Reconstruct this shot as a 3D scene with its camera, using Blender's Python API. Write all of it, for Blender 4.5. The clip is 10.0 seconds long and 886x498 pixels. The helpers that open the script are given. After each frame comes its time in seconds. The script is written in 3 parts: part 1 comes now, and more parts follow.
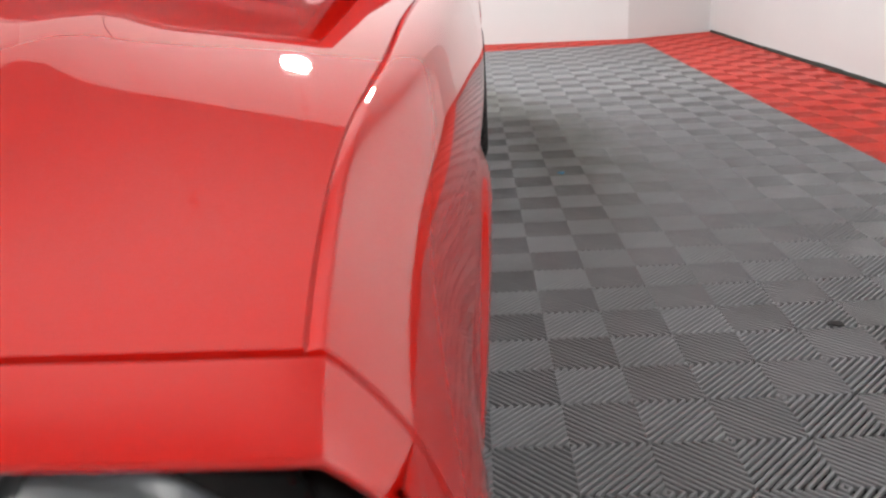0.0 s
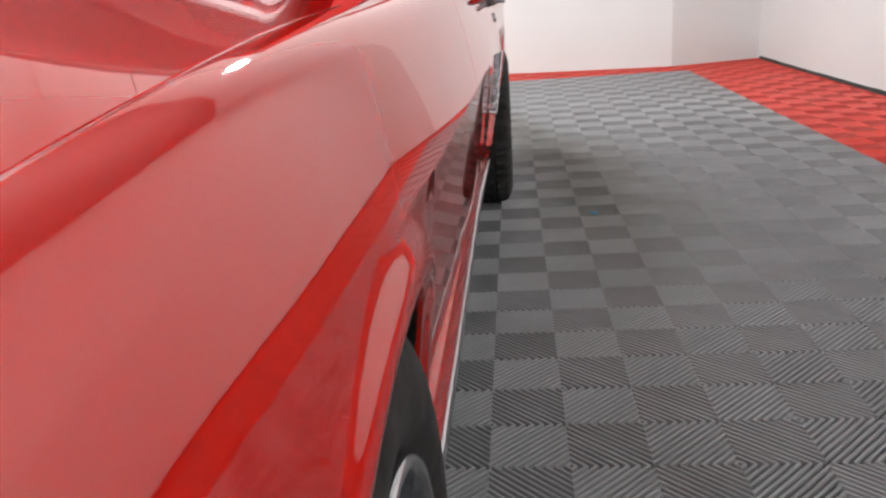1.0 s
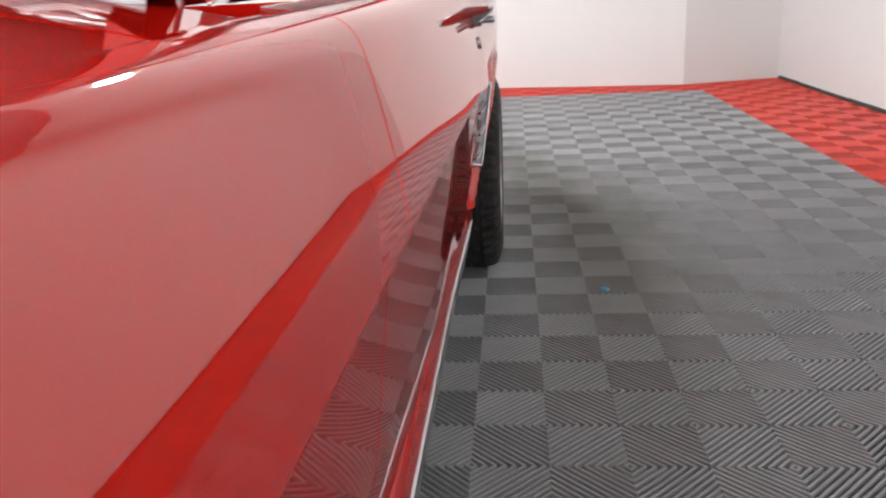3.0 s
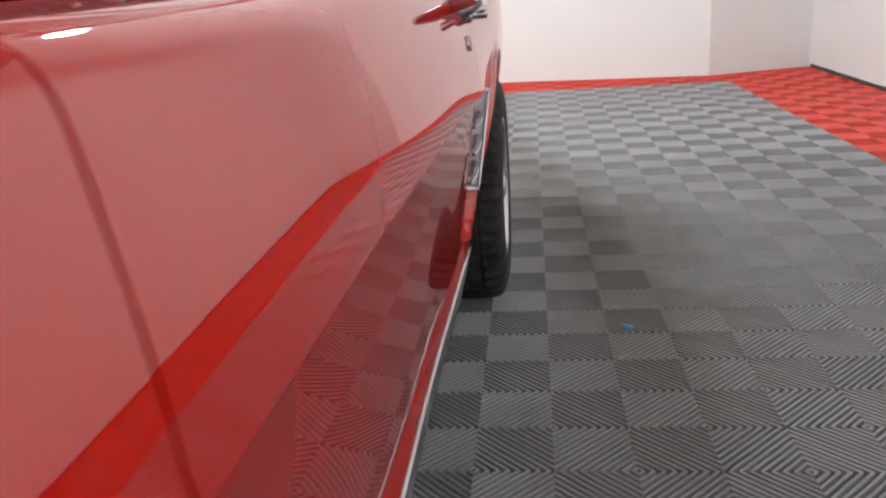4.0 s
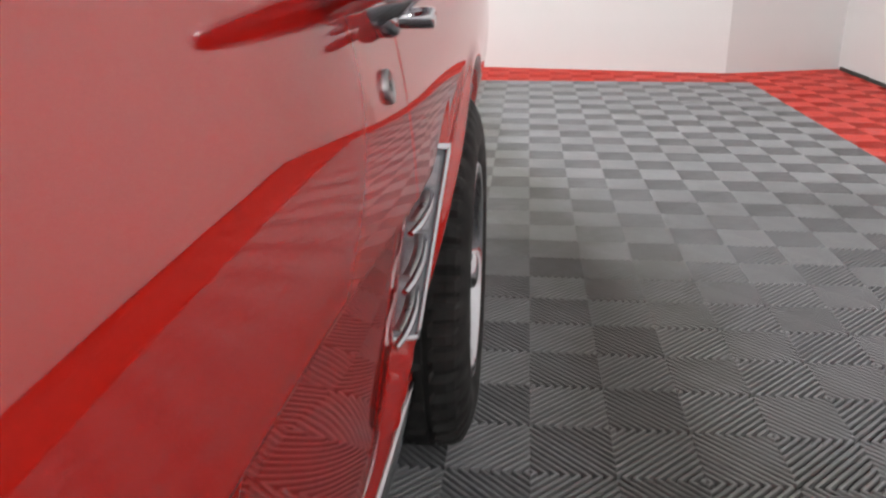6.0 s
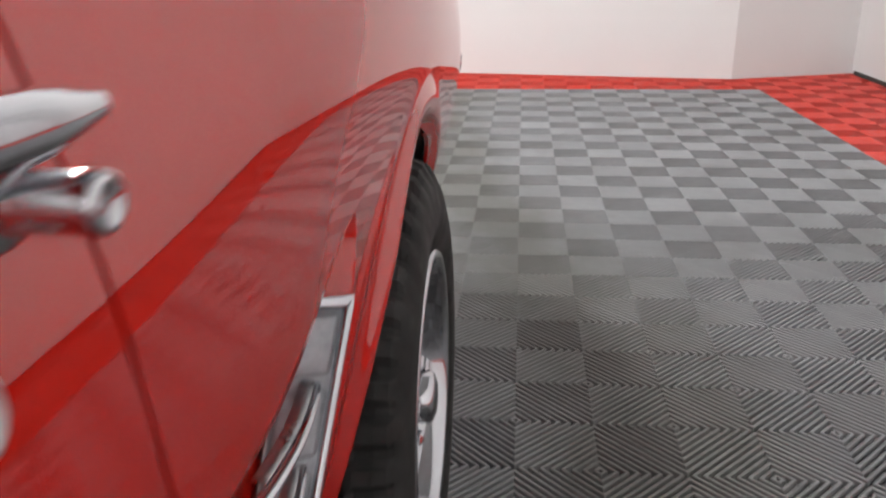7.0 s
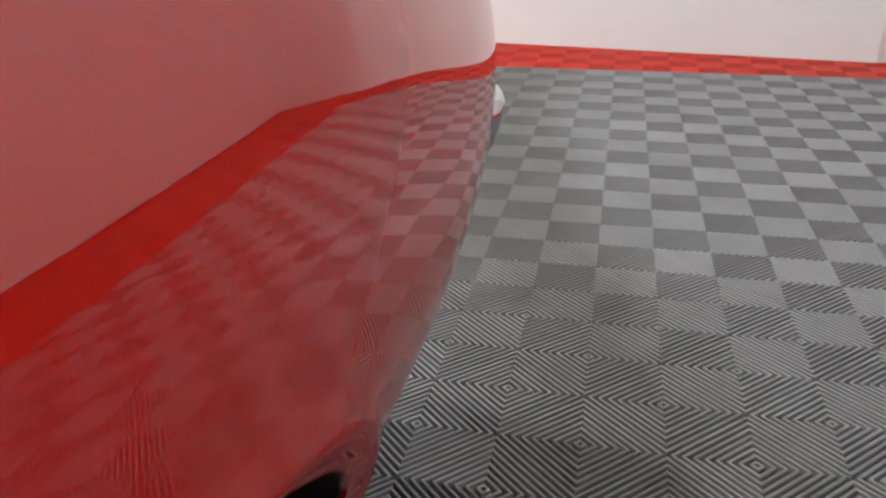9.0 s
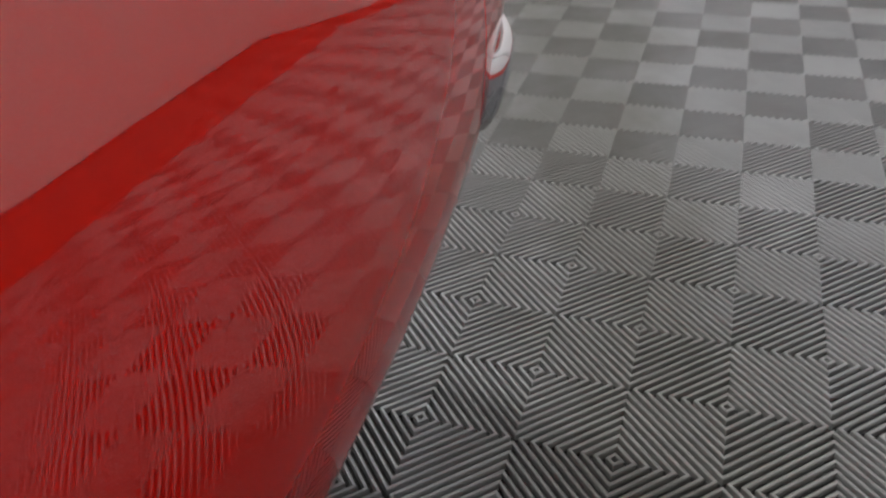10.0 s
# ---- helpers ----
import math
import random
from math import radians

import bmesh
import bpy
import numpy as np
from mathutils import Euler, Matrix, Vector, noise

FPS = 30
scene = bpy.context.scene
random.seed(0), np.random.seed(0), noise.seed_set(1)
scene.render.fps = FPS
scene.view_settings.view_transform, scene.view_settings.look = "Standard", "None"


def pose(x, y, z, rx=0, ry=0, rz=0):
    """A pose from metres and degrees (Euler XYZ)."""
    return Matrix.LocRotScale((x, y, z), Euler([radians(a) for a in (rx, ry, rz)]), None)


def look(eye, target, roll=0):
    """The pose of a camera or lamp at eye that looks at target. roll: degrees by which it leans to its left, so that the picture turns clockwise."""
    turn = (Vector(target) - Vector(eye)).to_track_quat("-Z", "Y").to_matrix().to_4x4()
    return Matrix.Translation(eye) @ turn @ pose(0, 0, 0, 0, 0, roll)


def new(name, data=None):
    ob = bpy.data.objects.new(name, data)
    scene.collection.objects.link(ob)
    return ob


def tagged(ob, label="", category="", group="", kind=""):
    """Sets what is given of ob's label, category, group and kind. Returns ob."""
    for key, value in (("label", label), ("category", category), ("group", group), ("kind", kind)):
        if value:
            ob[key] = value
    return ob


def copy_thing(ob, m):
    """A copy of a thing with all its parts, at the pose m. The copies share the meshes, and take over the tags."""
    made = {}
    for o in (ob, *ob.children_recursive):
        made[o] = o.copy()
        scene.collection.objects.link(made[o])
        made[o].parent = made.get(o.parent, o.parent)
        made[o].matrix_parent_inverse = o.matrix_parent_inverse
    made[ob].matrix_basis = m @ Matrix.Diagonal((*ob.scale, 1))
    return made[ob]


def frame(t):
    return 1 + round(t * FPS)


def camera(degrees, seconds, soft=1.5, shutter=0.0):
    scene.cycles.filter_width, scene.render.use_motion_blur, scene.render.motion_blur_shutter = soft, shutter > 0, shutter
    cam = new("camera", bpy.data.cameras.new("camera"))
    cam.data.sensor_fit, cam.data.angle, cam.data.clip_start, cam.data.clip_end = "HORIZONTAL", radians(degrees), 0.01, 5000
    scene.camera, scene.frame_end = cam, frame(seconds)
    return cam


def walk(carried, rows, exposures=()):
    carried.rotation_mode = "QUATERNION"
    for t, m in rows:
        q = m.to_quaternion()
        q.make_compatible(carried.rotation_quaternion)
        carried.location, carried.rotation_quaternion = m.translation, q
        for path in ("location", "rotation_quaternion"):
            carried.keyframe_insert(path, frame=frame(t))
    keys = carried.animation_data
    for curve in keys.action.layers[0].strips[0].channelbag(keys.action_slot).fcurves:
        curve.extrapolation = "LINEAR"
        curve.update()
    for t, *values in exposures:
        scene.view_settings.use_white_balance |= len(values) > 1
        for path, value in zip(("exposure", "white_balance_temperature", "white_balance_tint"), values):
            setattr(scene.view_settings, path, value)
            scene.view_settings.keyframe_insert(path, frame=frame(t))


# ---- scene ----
cam = camera(58.2, 10.0, 2.3, 0.5)
PATH = [
    (0, (-0.155, 0.048, 0.888), (-0.248, 1.924, 0.199), -3.5),
    (0.5, (-0.104, 0.22, 0.857), (-0.228, 2.109, 0.212), -4.1),
    (1, (-0.072, 0.375, 0.842), (-0.271, 2.268, 0.227), -4.2),
    (1.5, (-0.052, 0.513, 0.862), (-0.308, 2.4, 0.252), -3.8),
    (2, (-0.058, 0.706, 0.86), (-0.286, 2.601, 0.263), -3.3),
    (2.5, (-0.065, 0.907, 0.862), (-0.237, 2.805, 0.255), -2.3),
    (4, (-0.018, 1.434, 0.856), (-0.256, 3.318, 0.228), -3.9),
    (4.5, (-0.043, 1.668, 0.843), (-0.269, 3.541, 0.178), -2.5),
    (5, (-0.043, 1.872, 0.838), (-0.282, 3.735, 0.15), -1.9),
    (6.5, (-0.015, 2.499, 0.854), (-0.194, 4.364, 0.153), 0.0),
    (7, (-0.003, 2.715, 0.857), (-0.189, 4.58, 0.151), -0.8),
    (7.5, (0.012, 2.879, 0.885), (-0.237, 4.726, 0.159), -1.0),
    (8, (0.037, 3.061, 0.902), (-0.273, 4.888, 0.149), -1.6),
    (8.5, (-0.011, 3.282, 0.895), (-0.301, 5.1, 0.115), 0.2),
    (9, (0.014, 3.473, 0.901), (-0.379, 5.251, 0.084), -0.7),
    (9.5, (0.066, 3.652, 0.929), (-0.465, 5.331, 0.009), -2.8),
    (10, (0.048, 3.856, 0.927), (-0.521, 5.388, -0.225), -3.3),
]
walk(cam, [(t, look(eye, target, roll)) for t, eye, target, roll in PATH], [(0, 0.1), (2.5, 0.14), (5, 0.06), (8, -0.05), (10, -0.28)])


# ---- world and lamps ----
world = bpy.data.worlds.new("world")
scene.world = world
world.use_nodes = True
world.node_tree.nodes["Background"].inputs[0].default_value = (0.5, 0.52, 0.55, 1)
world.node_tree.nodes["Background"].inputs[1].default_value = 0.1
scene.view_settings.exposure = 0.0
LAMP_STRENGTH = 500.0
CEILING = 6.0
WALL_X, WALL_L, WALL_B = 2.32, -5.6, -5.0


# ---- materials ----
def material(name, colour, rough=0.5, metal=0.0, coat=0.0, coat_rough=0.03, spec=0.5):
    m = bpy.data.materials.new(name)
    m.use_nodes = True
    b = m.node_tree.nodes["Principled BSDF"]
    b.inputs["Base Color"].default_value = (*colour, 1)
    b.inputs["Roughness"].default_value = rough
    b.inputs["Metallic"].default_value = metal
    b.inputs["Coat Weight"].default_value = coat
    b.inputs["Coat Roughness"].default_value = coat_rough
    b.inputs["Specular IOR Level"].default_value = spec
    return m


class Nodes:
    """Small wrapper to write node chains shortly."""

    def __init__(self, m):
        self.tree = m.node_tree
        self.bsdf = m.node_tree.nodes["Principled BSDF"]

    def add(self, kind, ins=(), **props):
        n = self.tree.nodes.new(kind)
        for key, value in props.items():
            setattr(n, key, value)
        for key, value in dict(ins).items():
            if isinstance(value, bpy.types.NodeSocket):
                self.tree.links.new(value, n.inputs[key])
            else:
                n.inputs[key].default_value = value
        return n

    def math(self, op, a, b=0.0, c=0.0):
        n = self.add("ShaderNodeMath", {0: a, 1: b, 2: c}, operation=op)
        return n.outputs[0]

    def noise(self, vector, scale, detail=3.0, rough=0.55):
        return self.add("ShaderNodeTexNoise", {"Vector": vector, "Scale": scale, "Detail": detail, "Roughness": rough}).outputs["Fac"]

    def ramp(self, fac, lo, hi, to_lo=0.0, to_hi=1.0):
        n = self.add("ShaderNodeMapRange", {"Value": fac, "From Min": lo, "From Max": hi, "To Min": to_lo, "To Max": to_hi})
        return n.outputs[0]

    def mix(self, fac, a, b):
        n = self.tree.nodes.new("ShaderNodeMix")
        n.data_type = "RGBA"
        for key, value in ((0, fac), (6, a), (7, b)):
            if isinstance(value, bpy.types.NodeSocket):
                self.tree.links.new(value, n.inputs[key])
            else:
                n.inputs[key].default_value = value if key == 0 else (*value, 1)
        return n.outputs[2]

    def place(self):
        return self.add("ShaderNodeNewGeometry").outputs["Position"]

    def colour(self, socket):
        self.tree.links.new(socket, self.bsdf.inputs["Base Color"])

    def rough(self, socket):
        self.tree.links.new(socket, self.bsdf.inputs["Roughness"])

    def bump(self, height, strength, distance=0.002):
        n = self.add("ShaderNodeBump", {"Height": height, "Strength": strength, "Distance": distance})
        self.tree.links.new(n.outputs[0], self.bsdf.inputs["Normal"])


def paint_material():
    m = material("red_paint", (0.475, 0.0066, 0.0034), 0.6, 0.0, 1.0, 0.01, 0.0)
    n = Nodes(m)
    p = n.place()
    n.colour(n.mix(n.ramp(n.noise(p, 3.0), 0.3, 0.7), (0.46, 0.0064, 0.0032), (0.49, 0.0068, 0.0036)))
    n.bsdf.inputs["Coat IOR"].default_value = 1.93
    # faint orange peel and dust on the lacquer
    peel = n.add("ShaderNodeBump", {"Height": n.noise(p, 55.0, 2.0), "Strength": 0.004, "Distance": 0.001})
    n.tree.links.new(peel.outputs[0], n.bsdf.inputs["Coat Normal"])
    dust = n.ramp(n.noise(p, 9.0, 5.0, 0.7), 0.4, 0.8, 0.02, 0.042)
    n.tree.links.new(dust, n.bsdf.inputs["Coat Roughness"])
    return m


def floor_material(name, base, worn, varied=0.08):
    """Ribbed plastic tile: a little tone from tile to tile, fine grain, scuffs and tyre dirt in uneven clouds."""
    m = material(name, base, 0.42)
    n = Nodes(m)
    p = n.place()
    cloud = n.noise(p, 1.7, 5.0, 0.62)
    spots = n.ramp(n.noise(p, 16.0, 5.0, 0.7), 0.52, 0.78, 0.0, 0.5)
    dirt = n.ramp(n.math("ADD", n.math("MULTIPLY", cloud, 0.75), n.math("MULTIPLY", n.noise(p, 7.0, 4.0, 0.6), 0.25)), 0.5, 0.68, 0.0, 0.42)
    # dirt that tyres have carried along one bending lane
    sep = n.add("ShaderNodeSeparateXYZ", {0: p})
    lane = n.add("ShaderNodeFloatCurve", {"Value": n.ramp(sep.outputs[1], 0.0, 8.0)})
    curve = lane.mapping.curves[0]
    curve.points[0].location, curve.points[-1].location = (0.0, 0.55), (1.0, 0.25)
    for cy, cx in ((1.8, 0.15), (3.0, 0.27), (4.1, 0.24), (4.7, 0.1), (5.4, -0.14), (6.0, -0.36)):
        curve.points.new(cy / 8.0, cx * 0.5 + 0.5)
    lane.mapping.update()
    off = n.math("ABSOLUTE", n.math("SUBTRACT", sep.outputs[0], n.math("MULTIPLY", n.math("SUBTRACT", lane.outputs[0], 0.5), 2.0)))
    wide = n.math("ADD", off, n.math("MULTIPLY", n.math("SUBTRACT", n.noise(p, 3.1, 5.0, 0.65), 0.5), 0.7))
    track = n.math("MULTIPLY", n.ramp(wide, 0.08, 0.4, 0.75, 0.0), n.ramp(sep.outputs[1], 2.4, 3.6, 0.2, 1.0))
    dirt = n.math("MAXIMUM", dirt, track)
    tone = n.add("ShaderNodeObjectInfo").outputs["Random"]
    dark = tuple(c * (1 - varied) for c in base)
    light = tuple(min(1, c * (1 + varied)) for c in base)
    c = n.mix(tone, dark, light)
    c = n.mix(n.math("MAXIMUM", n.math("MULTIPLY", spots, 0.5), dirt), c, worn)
    n.colour(c)
    n.rough(n.math("ADD", n.math("MULTIPLY", dirt, 0.3), n.ramp(n.noise(p, 30.0), 0.3, 0.7, 0.3, 0.42)))
    n.bump(n.noise(p, 420.0, 2.0), 0.25, 0.0006)
    return m


def wall_material():
    m = material("white_wall", (0.73, 0.72, 0.72), 0.6)
    n = Nodes(m)
    p = n.place()
    n.colour(n.mix(n.ramp(n.noise(p, 0.9, 5.0), 0.3, 0.75), (0.71, 0.703, 0.703), (0.665, 0.66, 0.663)))
    n.bump(n.noise(p, 90.0, 4.0), 0.15, 0.001)
    return m


def grain_material(name, a, b, scale, rough, bump=0.2, metal=0.0):
    m = material(name, a, rough, metal)
    n = Nodes(m)
    p = n.place()
    f = n.noise(p, scale, 4.0, 0.65)
    n.colour(n.mix(n.ramp(f, 0.3, 0.7), a, b))
    n.rough(n.ramp(n.noise(p, scale * 0.4, 3.0), 0.3, 0.7, rough * 0.8, min(1.0, rough * 1.25)))
    n.bump(f, bump, 0.0008)
    return m


def chrome_material():
    m = material("chrome", (0.56, 0.57, 0.6), 0.06, 1.0)
    n = Nodes(m)
    n.rough(n.ramp(n.noise(n.place(), 40.0, 4.0), 0.35, 0.8, 0.04, 0.14))
    return m


def glass_material(name="glass", rough=0.0):
    m = material(name, (0.95, 0.97, 0.98), rough)
    b = m.node_tree.nodes["Principled BSDF"]
    b.inputs["Transmission Weight"].default_value = 1.0
    b.inputs["IOR"].default_value = 1.45
    return m


RED = paint_material()
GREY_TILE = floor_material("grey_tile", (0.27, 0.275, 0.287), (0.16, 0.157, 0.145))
RED_TILE = floor_material("red_tile", (0.58, 0.028, 0.012), (0.54, 0.03, 0.016), 0.1)
GAP = grain_material("tile_gap", (0.012, 0.012, 0.012), (0.025, 0.024, 0.022), 60.0, 0.8)
WALL = wall_material()
CEIL = grain_material("ceiling_board", (0.32, 0.32, 0.325), (0.4, 0.4, 0.4), 6.0, 0.8)
SKIRT = grain_material("dark_gap_strip", (0.015, 0.02, 0.018), (0.05, 0.055, 0.05), 20.0, 0.7)
CHROME = chrome_material()
STEEL = grain_material("brushed_grey_metal", (0.36, 0.36, 0.37), (0.46, 0.46, 0.47), 80.0, 0.32, 0.1, 1.0)
RUBBER = grain_material("tyre_rubber", (0.008, 0.008, 0.008), (0.015, 0.0148, 0.0145), 45.0, 0.8, 0.3)
BLACK = grain_material("black_underside", (0.006, 0.006, 0.006), (0.012, 0.012, 0.012), 20.0, 0.9)
INSERT = grain_material("grey_insert", (0.3, 0.32, 0.35), (0.42, 0.44, 0.47), 160.0, 0.4, 0.3, 0.3)
GLASS = glass_material()
LENS = glass_material("ribbed_glass", 0.3)
LENS.node_tree.nodes["Principled BSDF"].inputs["Base Color"].default_value = (0.5, 0.52, 0.52, 1)
LAMP = material("lit_diffuser", (0.9, 0.9, 0.9), 0.5)
LAMP.node_tree.nodes["Principled BSDF"].inputs["Emission Color"].default_value = (0.985, 0.98, 0.955, 1)
LAMP.node_tree.nodes["Principled BSDF"].inputs["Emission Strength"].default_value = LAMP_STRENGTH
BLUE = grain_material("blue_scrap", (0.02, 0.2, 0.38), (0.05, 0.3, 0.5), 90.0, 0.6)
CLOTH = grain_material("dark_trim", (0.02, 0.018, 0.018), (0.035, 0.03, 0.03), 60.0, 0.7)


# ---- building helpers ----
def link(name, mesh, mat, parent=None, label="", smooth=True):
    if mat and not mesh.materials:
        mesh.materials.append(mat)
    if smooth:
        mesh.polygons.foreach_set("use_smooth", [True] * len(mesh.polygons))
    ob = new(name, mesh)
    ob.parent = parent
    return tagged(ob, label)


def part(name, bm, mat, parent=None, label="", smooth=True, angle=None):
    me = bpy.data.meshes.new(name)
    if angle:
        for e in bm.edges:
            if len(e.link_faces) == 2 and e.calc_face_angle(0) > radians(angle):
                e.smooth = False
    bm.to_mesh(me)
    bm.free()
    return link(name, me, mat, parent, label, smooth)


def thing(name, at, label, category, group="", kind=""):
    ob = new(name)
    ob.location = at
    ob.empty_display_size = 0.1
    return tagged(ob, label, category, group, kind)


def box(bm, lo, hi, bevel=0.0):
    r = bmesh.ops.create_cube(bm, size=1.0)
    vs = r["verts"]
    for v in vs:
        v.co = Vector([lo[k] + (v.co[k] + 0.5) * (hi[k] - lo[k]) for k in range(3)])
    if bevel:
        es = list({e for v in vs for e in v.link_edges})
        bmesh.ops.bevel(bm, geom=es, offset=bevel, segments=2, affect="EDGES")
    return bm


def box_part(name, lo, hi, mat, parent=None, label="", bevel=0.0):
    return part(name, box(bmesh.new(), lo, hi, bevel), mat, parent, label, True, 35)


def grid_mesh(name, pts, closed_u=False, closed_v=False):
    """A mesh over an array of points [u, v, 3]."""
    nu, nv = pts.shape[:2]
    faces = []
    for a in range(nu if closed_u else nu - 1):
        for b in range(nv if closed_v else nv - 1):
            a2, b2 = (a + 1) % nu, (b + 1) % nv
            faces.append((a * nv + b, a2 * nv + b, a2 * nv + b2, a * nv + b2))
    me = bpy.data.meshes.new(name)
    me.from_pydata(pts.reshape(-1, 3).tolist(), [], faces)
    return me


def grids_mesh(name, grids):
    """Several grids in one mesh that share no corners, so that the edges between them stay sharp."""
    verts, faces = [], []
    for pts in grids:
        nu, nv = pts.shape[:2]
        o = len(verts)
        verts += pts.reshape(-1, 3).tolist()
        faces += [(o + a * nv + b, o + (a + 1) * nv + b, o + (a + 1) * nv + b + 1, o + a * nv + b + 1) for a in range(nu - 1) for b in range(nv - 1)]
    me = bpy.data.meshes.new(name)
    me.from_pydata(verts, [], faces)
    return me


def spline(xs, ys):
    """A natural cubic through the knots, straight beyond them."""
    xs, ys = np.array(xs, float), np.array(ys, float)
    n, h = len(xs), np.diff(xs)
    a, r = np.eye(n), np.zeros(n)
    for k in range(1, n - 1):
        a[k, k - 1 : k + 2] = h[k - 1], 2 * (h[k - 1] + h[k]), h[k]
        r[k] = 6 * ((ys[k + 1] - ys[k]) / h[k] - (ys[k] - ys[k - 1]) / h[k - 1])
    m = np.linalg.solve(a, r)

    def at(q):
        q = np.clip(np.asarray(q, float), xs[0], xs[-1])
        k = np.clip(np.searchsorted(xs, q) - 1, 0, n - 2)
        t0, t1, w = xs[k + 1] - q, q - xs[k], h[k]
        return (m[k] * t0**3 + m[k + 1] * t1**3) / (6 * w) + (ys[k] / w - m[k] * w / 6) * t0 + (ys[k + 1] / w - m[k + 1] * w / 6) * t1

    return at


def ease(q, a, b):
    t = np.clip((np.asarray(q, float) - a) / (b - a), 0, 1)
    return t * t * (3 - 2 * t)


def lathe(name, profile, segments=64):
    """Turns (radius, offset) pairs about the x axis."""
    prof = np.array(profile, float)
    ang = np.linspace(0, 2 * math.pi, segments, endpoint=False)
    pts = np.zeros((segments, len(prof), 3))
    pts[:, :, 0] = prof[None, :, 1]
    pts[:, :, 1] = np.sin(ang)[:, None] * prof[None, :, 0]
    pts[:, :, 2] = np.cos(ang)[:, None] * prof[None, :, 0]
    return grid_mesh(name, pts, closed_u=True)


# ---- the room ----
KINK = (1.43, 8.38)
far = [(WALL_L, 9.45), KINK, (WALL_X, 8.66)]


def wall(name, a, b, height, thick, label):
    """An upright wall between two plan points, its thickness to the left of the way from a to b."""
    a, b = Vector((*a, 0)), Vector((*b, 0))
    side = Vector((-(b - a).y, (b - a).x, 0)).normalized() * thick
    bm = bmesh.new()
    low = [bm.verts.new(p + Vector((0, 0, -0.1))) for p in (a, b, b + side, a + side)]
    top = [bm.verts.new(v.co + Vector((0, 0, height + 0.1))) for v in low]
    for k in range(4):
        bm.faces.new((low[k], low[(k + 1) % 4], top[(k + 1) % 4], top[k]))
    bm.faces.new(top)
    bm.faces.new(low[::-1])
    bmesh.ops.recalc_face_normals(bm, faces=bm.faces)
    return tagged(part(name, bm, WALL, None, label, False), "", "wall", "", "structure")


wall("wall_north", (KINK[0], KINK[1]), far[0], CEILING, -0.15, "plain white painted wall behind the car")
wall("wall_north_return", far[2], KINK, CEILING, -0.15, "plain white painted wall angled into the corner")
wall("wall_east", (WALL_X, WALL_B), (WALL_X, 8.9), CEILING, -0.15, "plain white painted side wall")
wall("wall_west", (WALL_L, WALL_B), (WALL_L, 9.7), CEILING, 0.15, "plain white painted side wall")
wall("wall_south", (WALL_L, WALL_B), (WALL_X, WALL_B), CEILING, -0.15, "plain white painted wall")
tagged(box_part("ceiling", (WALL_L - 0.2, WALL_B - 0.2, CEILING), (WALL_X + 0.2, 9.9, CEILING + 0.12), CEIL, None, "grey ceiling boards"), "", "ceiling", "", "structure")

# dark open joint along the foot of the side wall
bm = bmesh.new()
for k in range(26):
    y0 = -4.8 + k * 0.515
    w = 0.014 + 0.012 * random.random()
    box(bm, (WALL_X - w, y0, 0.0), (WALL_X - 0.001, y0 + 0.5 + 0.015 * random.random(), 0.017 + 0.008 * random.random()))
tagged(part("baseboard", bm, SKIRT, None, "dark strip along the foot of the white wall", False), "", "baseboard", "", "structure")


def ceiling_light(x, y):
    """A white glass globe on a long cord below the ceiling, out of view; its form is made up."""
    ob = thing("ceiling_light", (x, y, CEILING), "stand-in white globe lamp on a cord, lit, out of view", "light", "ceiling lights")
    low = 2.75 - CEILING
    ball = [(0.1 * math.sin(a), low - 0.1 * math.cos(a)) for a in np.linspace(0.0, math.pi, 9)]
    for name, prof, mat, label in (
        ("cord", [(0.0, 0.0), (0.05, 0.0), (0.05, -0.02), (0.004, -0.03), (0.004, low + 0.11), (0.03, low + 0.105), (0.03, low + 0.09)], SKIRT, "thin dark cord and rose"),
        ("globe", ball, LAMP, "bright white glass globe"),
    ):
        me = lathe(name, prof, 16)
        me.transform(Matrix.Rotation(radians(-90), 4, "Y"))
        link(name, me, mat, ob, label, True)
    return ob


# unseen lamps: the third and fourth fit highlights, the rest are added fill
LIGHTS = [(-2.6, 0.6), (-4.3, -0.6), (-1.1, 5.0), (-2.7, 6.0), (0.5, -2.3), (-4.2, 3.4)]
first_light = ceiling_light(*LIGHTS[0])
for at in LIGHTS[1:]:
    copy_thing(first_light, Matrix.Translation((*at, CEILING)))


# ---- the car ----
X_M = spline((0.2, 0.45, 0.65, 0.85, 1.2, 1.65, 2.1, 2.7, 3.2, 3.6, 4.1, 4.45, 4.62, 4.74), (-0.236, -0.207, -0.181, -0.166, -0.1545, -0.145, -0.139, -0.132, -0.1215, -0.1095, -0.1135, -0.1405, -0.166, -0.191))
X_R = spline((0.2, 0.345, 0.5, 0.6, 0.7, 0.9, 1.2, 1.6, 2.3, 3.0, 3.5, 4.2, 4.74), (-0.215, -0.222, -0.229, -0.2265, -0.221, -0.22, -0.216, -0.209, -0.2, -0.198, -0.2, -0.21, -0.27))
Z_C = spline((0.2, 0.6, 0.9, 1.2, 1.65, 2.1, 2.7, 3.0, 3.12, 3.2, 3.3, 3.45, 3.7, 4.1, 4.74), (0.69, 0.70, 0.70, 0.697, 0.692, 0.686, 0.664, 0.648, 0.656, 0.674, 0.683, 0.69, 0.74, 0.745, 0.74))
